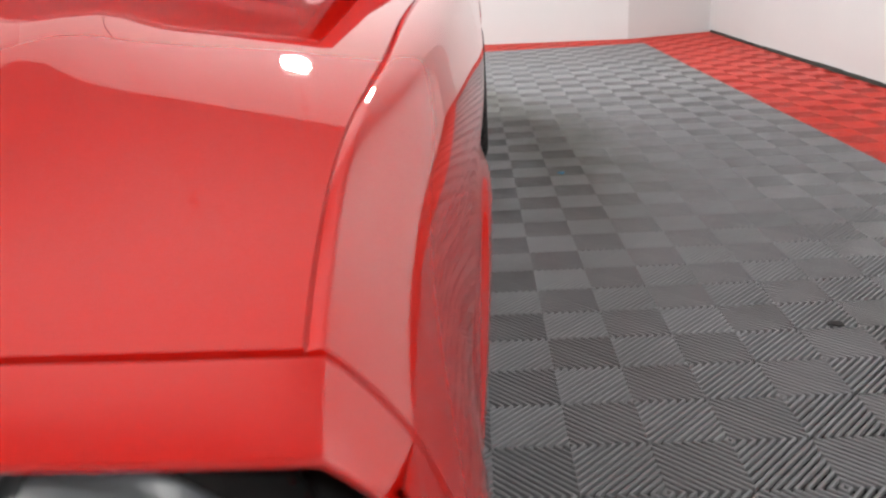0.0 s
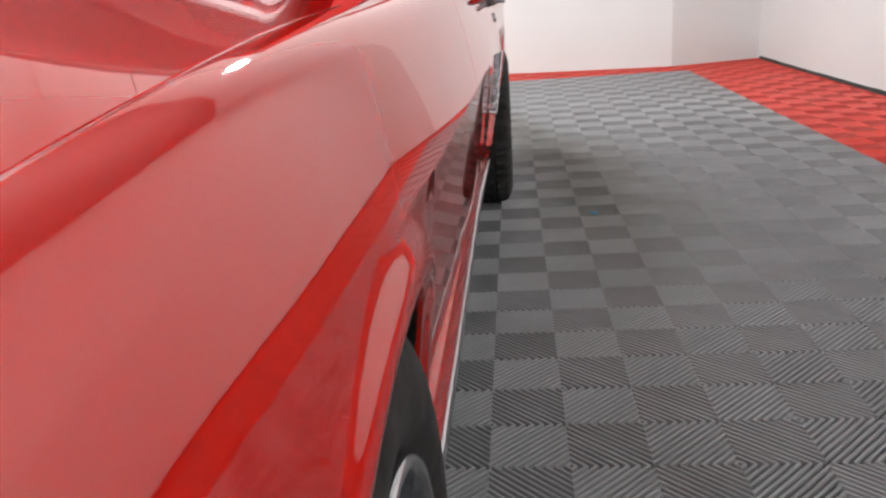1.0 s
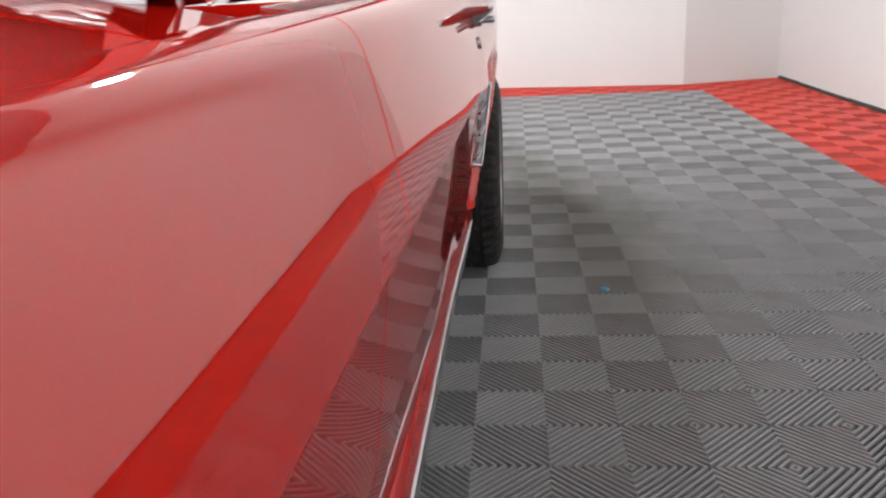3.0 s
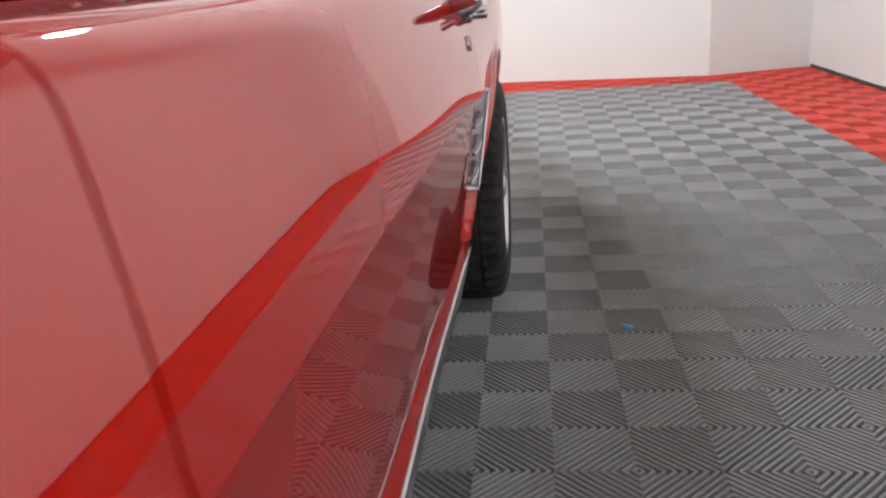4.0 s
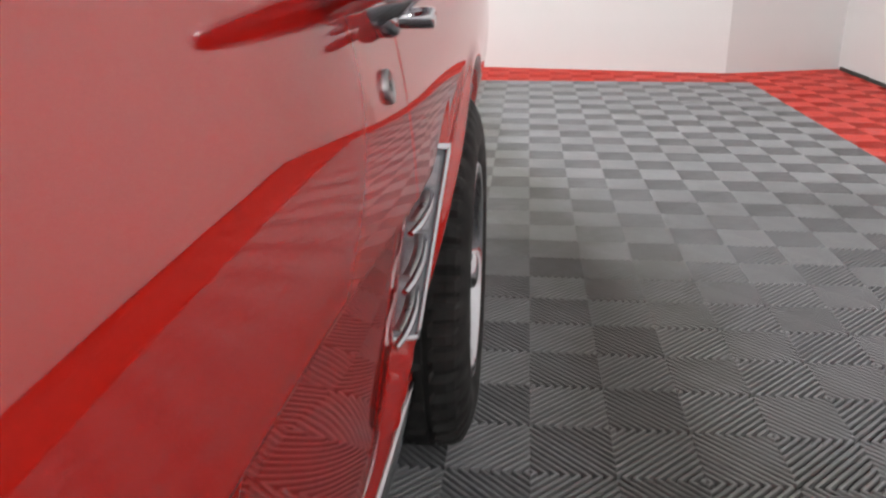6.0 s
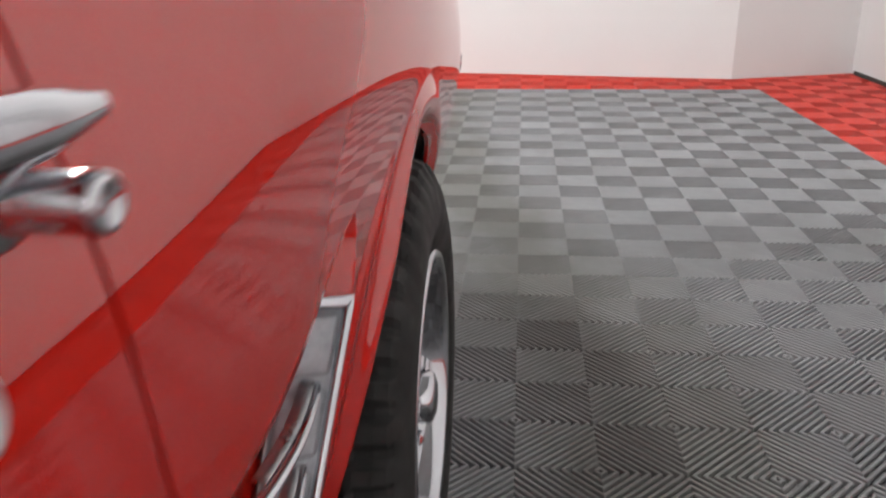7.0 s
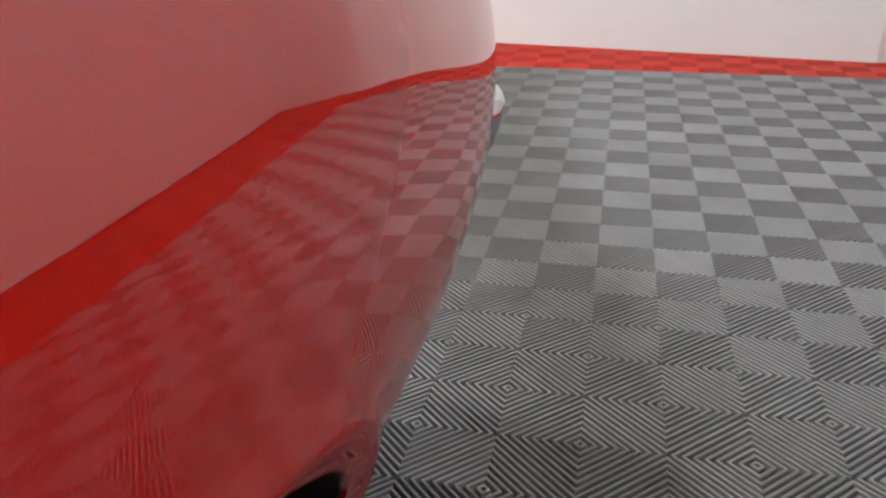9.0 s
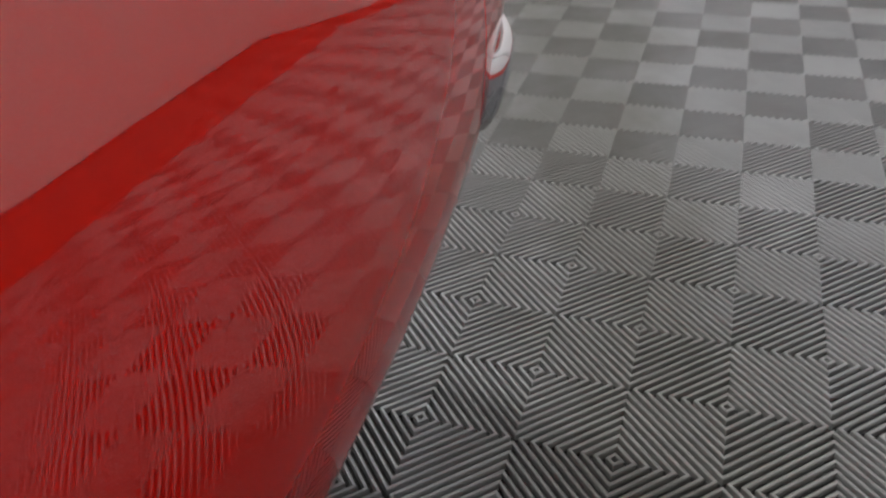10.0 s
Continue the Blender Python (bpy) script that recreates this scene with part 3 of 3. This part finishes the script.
def build_wheel(at):
    """Outer side towards +x."""
    ob = bpy.data.objects.new("wheel", None)
    scene.collection.objects.link(ob)
    ob.parent = car
    ob.location = at
    ob.empty_display_size = 0.1
    o = TYRE_W / 2
    link("tyre", tyre_mesh(), RUBBER, ob, "black rubber tyre with blocky tread", False)
    lip = [(RIM_R + 0.004, o - 0.02), (RIM_R + 0.006, o - 0.008), (RIM_R + 0.001, o - 0.004), (RIM_R - 0.006, o - 0.006), (RIM_R - 0.01, o - 0.014), (RIM_R - 0.014, o - 0.03), (RIM_R - 0.017, o - 0.06), (RIM_R - 0.03, o - 0.066), (RIM_R - 0.034, o - 0.1), (0.12, o - 0.14), (0.0, o - 0.14)]
    link("rim", lathe("rim", lip, 96), CHROME, ob, "polished deep-dish rim")
    bm = bmesh.new()
    for k in range(5):
        a = 2 * math.pi * k / 5
        m = Matrix.Rotation(a, 4, "X")
        prof = [(0.05, 0.034, 0.0), (0.09, 0.026, -0.012), (0.13, 0.022, -0.018), (0.165, 0.026, -0.022)]
        rows = []
        for r, w, dx in prof:
            rows.append([bm.verts.new(m @ Vector((o - 0.042 + dx + e, s * w, r))) for e, s in ((-0.02, -1), (0.0, -0.8), (0.006, 0), (0.0, 0.8), (-0.02, 1))])
        for p, q in zip(rows, rows[1:]):
            for j in range(4):
                bm.faces.new((p[j], p[j + 1], q[j + 1], q[j]))
    bmesh.ops.recalc_face_normals(bm, faces=bm.faces)
    part("spokes", bm, STEEL, ob, "grey cast spokes", True, 40)
    hub = [(0.07, o - 0.06), (0.07, o - 0.042), (0.06, o - 0.036), (0.034, o - 0.034)]
    link("hub", lathe("hub", hub, 48), STEEL, ob, "grey cast hub")
    cap = [(0.034, o - 0.036), (0.034, o - 0.012), (0.031, o - 0.007), (0.02, o - 0.003), (0.0, o - 0.001)]
    link("centre_cap", lathe("centre_cap", cap, 48), CHROME, ob, "chrome centre cap")
    for k in range(5):
        a = 2 * math.pi * (k + 0.5) / 5
        nut = lathe("lug_nut", [(0.0105, o - 0.045), (0.0105, o - 0.022), (0.007, o - 0.018), (0.0, o - 0.017)], 6)
        nu = link("lug_nut", nut, CHROME, ob, "", False)
        nu.location = (0, 0.052 * math.sin(a), 0.052 * math.cos(a))
    return ob


TYRE_FACE = (-0.163, -0.1)
first_wheel = build_wheel((TYRE_FACE[0] - TYRE_W / 2, WHEEL_Y[0], TYRE_R))
w = copy_thing(first_wheel, pose(TYRE_FACE[1] - TYRE_W / 2, WHEEL_Y[1], TYRE_R, 40, 0, 0))
for k in range(2):
    wx = 2 * centre(WHEEL_Y[k]) - TYRE_FACE[k] + TYRE_W / 2
    copy_thing(first_wheel, pose(wx, WHEEL_Y[k], TYRE_R, 20, 0, 180))


# ---- door handle and lock ----
def door_handle(door):
    """A bright pull handle: a slim bar on two feet, with a push button at its rear end."""
    y0, y1, z = 2.668, 2.893, 0.829

    def skin(y, zz):
        return float(side_x(y, zz))

    path, taper = [], []
    for s in np.linspace(0, 1, 30):
        y = y0 + (y1 - y0) * s
        path.append((-0.0945 - 0.004 * (2 * s - 1) ** 2 - 0.004 * s, y, z + 0.004 - 0.009 * s))
        taper.append(0.92 + 0.08 * math.sin(math.pi * min(0.5, s * 1.4)) if s < 0.88 else 1.0 - 4.0 * (s - 0.88))
    taper[:3] = [0.35, 0.7, 0.86]
    bar = tube("door_handle", path, 0.0072, CHROME, door, "polished chrome pull handle", 18, taper, 1.05)

    def foot_block(name, rows):
        """Rings of half sizes (x, half y, half z, centre y, centre z), joined into a rounded foot."""
        n = 16
        pts = np.zeros((n, len(rows), 3))
        for k, (x, hy, hz, cy, cz) in enumerate(rows):
            for i in range(n):
                a = 2 * math.pi * i / n
                pts[i, k] = (x, cy + hy * math.cos(a), cz + hz * math.sin(a))
        return link(name, grid_mesh(name, pts, closed_u=True), CHROME, bar)

    x = skin(y0 + 0.095, z)
    foot_block("handle_foot", [(x - 0.004, 0.017, 0.0125, y0 + 0.095, z - 0.006), (x + 0.004, 0.017, 0.0125, y0 + 0.092, z - 0.006), (x + 0.018, 0.014, 0.01, y0 + 0.065, z - 0.003), (x + 0.034, 0.012, 0.0085, y0 + 0.038, z), (-0.1, 0.01, 0.006, y0 + 0.02, z + 0.003)])
    x = skin(2.872, z - 0.012)
    foot_block("handle_foot", [(x - 0.004, 0.018, 0.018, 2.872, z - 0.016), (x + 0.006, 0.017, 0.017, 2.872, z - 0.016), (x + 0.022, 0.013, 0.013, 2.874, z - 0.012), (-0.102, 0.01, 0.006, 2.874, z - 0.004)])
    yb, zb = 2.886, z - 0.026
    x = skin(yb, zb)
    me = lathe("button_boss", [(0.0145, -0.002), (0.0145, 0.012), (0.012, 0.017), (0.006, 0.018)], 32)
    ob = link("button_boss", me, CHROME, bar)
    ob.location = (x, yb - 0.006, zb + 0.001)
    me = lathe("push_button", [(0.0078, 0.0), (0.0078, 0.041), (0.0068, 0.0435), (0.005, 0.0437), (0.0045, 0.0428), (0.0, 0.0428)], 32)
    ob = link("push_button", me, CHROME, bar)
    ob.location = (x, yb - 0.006, zb + 0.001)
    zl, yl = 0.757, 2.858
    x = skin(yl, zl)
    t = float(lean_at(yl, zl))
    me = lathe("door_lock", [(0.0132, -0.004), (0.0132, 0.0025), (0.0122, 0.004), (0.0105, 0.0044), (0.0102, 0.0036), (0.0, 0.0036)], 40)
    ob = link("door_lock", me, STEEL, door, "round chrome key lock")
    ob.location = (x, yl, zl)
    ob.rotation_euler = (0, -t, 0)
    bm = bmesh.new()
    box(bm, (0.0034, -0.001, -0.004), (0.0042, 0.001, 0.004))
    part("keyhole", bm, BLACK, ob, "", False)


door_handle(doors[0])


# ---- ornament ahead of the rear wheel ----
def ornament():
    """A tall grey plate in the scoop, framed in chrome, with three bars that reach forward from it."""
    top, low = Vector((-0.1355, 3.196, 0.633)), Vector((-0.157, 3.076, 0.443))
    half_top, half_low = Vector((0.0205, 0.011, -0.003)), Vector((0.017, 0.01, -0.003))
    out = Vector((0.45, -0.85, 0.3)).normalized()
    base = bpy.data.objects.new("side_ornament", None)
    scene.collection.objects.link(base)
    base.parent = car
    base.empty_display_size = 0.1
    tagged(base, "chrome quarter ornament with three bars and grey inserts")

    def spot(s, u, lift=0.0):
        return low.lerp(top, s) + half_low.lerp(half_top, s) * u + out * lift

    def slab(name, s0, s1, u0, u1, lift, deep, mat, label="", n=10):
        """A block on the plate from s0 to s1 along it and u0 to u1 across."""
        pts = np.zeros((n + 2, 8, 3))
        for i in range(n + 2):
            s = s0 + (s1 - s0) * min(1.0, max(0.0, (i - 0.5) / n))
            end = i in (0, n + 1)
            h = lift - (0.002 if end else 0.0)
            e = 0.12 * (u1 - u0)
            ring = ((u0, -deep), (u0, h - 0.0015), (u0 + e, h), (u0 + 3 * e, h + 0.0004), (u1 - 3 * e, h + 0.0004), (u1 - e, h), (u1, h - 0.0015), (u1, -deep))
            for j, (u, q) in enumerate(ring):
                pts[i, j] = spot(s, u, -deep if end and i in (0, n + 1) and j in (0, 7) else q)
        lo = pts[:1].copy()
        hi = pts[-1:].copy()
        for j in range(8):
            lo[0, j] = spot(s0, ring[j][0], -deep)
            hi[0, j] = spot(s1, ring[j][0], -deep)
        return link(name, grid_mesh(name, np.concatenate([lo, pts, hi], 0)), mat, base, label)

    slab("backing", -0.01, 1.01, -0.97, 0.97, -0.002, 0.03, INSERT, "grey backing plate")
    slab("frame", -0.01, 1.02, 0.74, 1.02, 0.0045, 0.02, CHROME, "bright chrome edge")
    slab("frame", -0.01, 1.02, -1.0, -0.9, 0.001, 0.02, STEEL, "bright chrome edge")
    slab("frame", 0.985, 1.025, -1.0, 1.0, 0.0042, 0.02, CHROME, "bright chrome edge", 4)
    slab("frame", -0.02, 0.01, -1.0, 1.0, 0.0042, 0.02, CHROME, "bright chrome edge", 4)
    cells = (0.03, 0.24, 0.28, 0.5, 0.54, 0.74, 0.78, 0.97)
    for s0, s1 in zip(cells[::2], cells[1::2]):
        slab("insert", s0, s1, -0.78, 0.68, 0.0006, 0.004, INSERT, "grey ribbed insert", 6)
    # the bars: flat blades with rounded noses
    for s, tip in ((0.76, (-0.141, 3.045, 0.577)), (0.52, (-0.1415, 3.0, 0.531)), (0.26, (-0.151, 2.99, 0.474))):
        root = spot(s, 0.3, 0.002)
        tip = Vector(tip)
        path, taper = [], []
        for r in np.linspace(0, 1, 18):
            p = root.lerp(tip, r)
            p.x += 0.007 * math.sin(math.pi * r) ** 0.8
            path.append(p)
            taper.append((0.55 + 0.55 * r**0.7) * (1.0 if r < 0.93 else 0.75))
        tube("bar", path, 0.0046, CHROME, base, "slim chrome bar", 14, taper, 0.75)
        inner = []
        for p in path[1:-3]:
            inner.append(p + Vector((-0.007, 0.004, 0.004)))
        tube("bar_web", inner, 0.005, STEEL, base, "dull grey web", 8, None, 0.35)


ornament()


# ---- rear bumper, lamps, nose ----
def bumper_mesh(pts):
    """A closed bar with caps drawn to a point a little beyond its ends."""
    ends = []
    for k, j in ((0, 1), (-1, -2)):
        mid = pts[k].mean(0)
        ends.append([mid + (pts[k] - mid) * q + (pts[k] - pts[j]).mean(0) * w for q, w in ((0.9, 0.1), (0.5, 0.2), (0.0, 0.22))])
    full = np.concatenate([np.array(ends[0][::-1]), pts, np.array(ends[1])], 0)
    return grid_mesh("rear_bumper", full, closed_v=True)


def rear_bumper():
    path = []
    for s in np.linspace(0, 1, 100):
        y_end, y_back = 4.54, 4.775
        if s < 0.2:
            t = s / 0.2
            path.append((-0.14 - 0.02 * t - 0.05 * t**3 - 0.022 * (1 - min(1, t / 0.18)) ** 2, y_end + (y_back - 0.05 - y_end) * t))
        elif s > 0.8:
            t = (1 - s) / 0.2
            path.append((2 * centre(4.6) + 0.14 + 0.02 * t + 0.05 * t**3 + 0.022 * (1 - min(1, t / 0.18)) ** 2, y_end + (y_back - 0.05 - y_end) * t))
        else:
            t = (s - 0.2) / 0.6
            xa, xb = -0.215, 2 * centre(4.6) + 0.215
            path.append((xa + (xb - xa) * t, y_back - 0.05 + 0.05 * min(1, 8 * t, 8 * (1 - t))))
    prof = [(-0.014, 0.634), (-0.005, 0.638), (0.003, 0.636), (0.007, 0.629), (0.004, 0.604), (-0.006, 0.572), (-0.017, 0.554), (-0.026, 0.548), (-0.03, 0.556), (-0.02, 0.59), (-0.018, 0.625)]
    pts = np.zeros((100, len(prof), 3))
    for i, (x, y) in enumerate(path):
        q = np.array(path[min(i + 1, 99)]) - np.array(path[max(i - 1, 0)])
        nrm = np.array((q[1], -q[0])) / np.hypot(*q)
        for j, (o, z) in enumerate(prof):
            e = 0.4 if i in (0, 99) else 1.0
            pts[i, j] = (x + nrm[0] * o * e, y + nrm[1] * o * e, 0.59 + (z - 0.59) * (0.85 + 0.15 * e))
    link("rear_bumper", bumper_mesh(pts), CHROME, car, "chrome wrap-around bumper")


rear_bumper()
box_part("tail_panel", (2 * centre(4.6) + 0.26, 4.66, 0.36), (-0.26, 4.7, 0.86), RED, car, "", 0.01)


def headlight(mirror):
    x = -0.345
    sx = 2 * centre(0.35) - x if mirror else x
    lamp = bpy.data.objects.new("headlight", None)
    scene.collection.objects.link(lamp)
    lamp.parent = car
    lamp.location = (sx, 0.375, 0.588)
    lamp.rotation_euler = (0, 0, radians(-90))
    lamp.empty_display_size = 0.1
    tagged(lamp, "round sealed headlamp in a recessed bucket")
    link("bucket", lathe("bucket", [(0.112, 0.045), (0.114, 0.02), (0.112, 0.0), (0.1, -0.03), (0.0, -0.05)], 48), BLACK, lamp)
    link("bezel", lathe("bezel", [(0.112, 0.0), (0.112, 0.012), (0.106, 0.018), (0.097, 0.016), (0.094, 0.008)], 64), CHROME, lamp, "chrome retaining ring")
    link("reflector", lathe("reflector", [(0.094, 0.006), (0.07, -0.02), (0.03, -0.036), (0.0, -0.04)], 48), CHROME, lamp)
    lens = [(0.095, 0.006), (0.09, 0.018), (0.075, 0.028), (0.05, 0.036), (0.025, 0.04), (0.0, 0.041)]
    link("lens", lathe("lens", lens, 64), LENS, lamp, "ribbed clear glass").visible_shadow = False


for m in SIDES:
    headlight(m)
cx = centre(0.35)
box_part("grille", (2 * cx + 0.52, 0.36, 0.42), (-0.52, 0.38, 0.68), BLACK, car, "dark recessed grille", 0.005)
box_part("front_valance", (2 * cx + 0.22, 0.30, 0.28), (-0.22, 0.34, 0.46), RED, car, "", 0.015)


# ---- small litter on the floor ----
def scrap(name, at, size, mat, label, seed):
    rnd = random.Random(seed)
    bm = bmesh.new()
    vs = []
    for k in range(9):
        a = 2 * math.pi * k / 9
        r = size * (0.55 + 0.6 * rnd.random())
        vs.append(bm.verts.new((r * math.cos(a) * 1.3, r * math.sin(a), 0.0)))
    f = bm.faces.new(vs)
    ex = bmesh.ops.extrude_face_region(bm, geom=[f])
    for v in ex["geom"]:
        if isinstance(v, bmesh.types.BMVert):
            v.co.z += 0.003 + 0.002 * rnd.random()
            v.co.x *= 0.85
            v.co.y *= 0.85
    bmesh.ops.recalc_face_normals(bm, faces=bm.faces)
    ob = part(name, bm, mat, None, "", True, 35)
    ob.location = at
    return tagged(ob, label, "litter")


scrap("blue_scrap", (0.203, 3.33, 0.0), 0.016, BLUE, "small blue paint flake lying on the grey tiles", 3)
scrap("dark_scrap", (0.695, 1.816, 0.0), 0.016, CLOTH, "small dark crumb lying on the grey tiles", 5)

# ---- the floor: one grey, ribbed square tiles whose ribs turn from tile to tile, red along the walls ----
TILE, RIBS = 0.15, 8
EDGE_X, EDGE_Y = 10, 52.5
DEEP = 0.014
floor = tagged(box_part("floor", (WALL_L - 0.1, WALL_B - 0.1, -0.12), (WALL_X + 0.1, 9.8, -DEEP), GAP, None, "black bed under ribbed plastic garage tiles"), "", "floor", "", "structure")
# under the red border the ribs stand on a closed red sheet
for lo, hi in (((EDGE_X * TILE, WALL_B), (WALL_X, 8.9)), ((WALL_L, 53 * TILE), (EDGE_X * TILE, 9.6))):
    box_part("border_sheet", (*lo, -DEEP + 0.001), (*hi, -0.0035), RED_TILE, floor, "red plastic sheet under the border ribs")
# half a rib's section: share of the pitch from its middle, and height; domed on top
FINE = ((0.115, 0.0), (0.165, -0.0004), (0.192, -0.0014), (0.2, -0.004), (0.206, -DEEP))
PLAIN = ((0.21, 0.0), (0.27, -DEEP))


def tile_arrays(direction, section):
    """The ribs of one tile: direction +1 follows x - y, -1 follows x + y."""
    pitch = TILE / RIBS
    line = [(-d, z) for d, z in section[::-1]] + list(section)
    verts, faces = [], []
    for k in range(2 * RIBS):
        o = len(verts)
        for d, z in line:
            c = (k + 0.5 + d) * pitch
            ends = ((c, 0.0), (0.0, c)) if c <= TILE else ((TILE, c - TILE), (c - TILE, TILE))
            for x, y in ends:
                verts.append((x if direction > 0 else TILE - x, y, z))
        for q in range(len(line) - 1):
            f = (o + 2 * q, o + 2 * q + 2, o + 2 * q + 3, o + 2 * q + 1)
            faces.append(f if direction > 0 else f[::-1])
    return verts, faces


ARRAYS = {(d, fine): tile_arrays(d, FINE if fine else PLAIN) for d in (1, -1) for fine in (True, False)}
MESH = {}
for d in (1, -1):
    for mat in (GREY_TILE, RED_TILE):
        me = bpy.data.meshes.new("tile")
        me.from_pydata(list(ARRAYS[d, True][0]), [], list(ARRAYS[d, True][1]))
        me.polygons.foreach_set("use_smooth", [True] * len(me.polygons))
        me.materials.append(mat)
        MESH[d, mat.name] = me


def tile_kind(i, j):
    mat = RED_TILE if i >= EDGE_X or j >= EDGE_Y else GREY_TILE
    return (1 if (i + j) % 2 else -1), mat


I0, I1 = int(WALL_L / TILE) - 1, int(WALL_X / TILE) + 1
J0, J1 = int(WALL_B / TILE) - 1, int(9.3 / TILE) + 1
rest = {m.name: ([], []) for m in (GREY_TILE, RED_TILE)}
for j in range(J0, J1):
    for i in range(I0, I1):
        d, mat = tile_kind(i, j)
        x, y = i * TILE, j * TILE
        if x > WALL_X - 0.02 or x + TILE < WALL_L:
            continue
        if -2 <= i <= 5 and 9 <= j <= 45:
            ob = new("tile", MESH[d, mat.name])
            ob.location = (x, y, 0.0006 * random.random())
            ob.parent = floor
            continue
        vs, fs = rest[mat.name]
        o = len(vs)
        z = 0.0006 * random.random()
        av, af = ARRAYS[d, i >= -5 and j >= 0]
        vs += [(x + p, y + q, z + r) for p, q, r in av]
        fs += [tuple(o + k for k in f) for f in af]
for mat in (GREY_TILE, RED_TILE):
    me = bpy.data.meshes.new("tiles")
    me.from_pydata(rest[mat.name][0], [], rest[mat.name][1])
    me.polygons.foreach_set("use_smooth", [True] * len(me.polygons))
    me.materials.append(mat)
    ob = new("tiles", me)
    ob.parent = floor
    tagged(ob, "", "", "", "stuff")
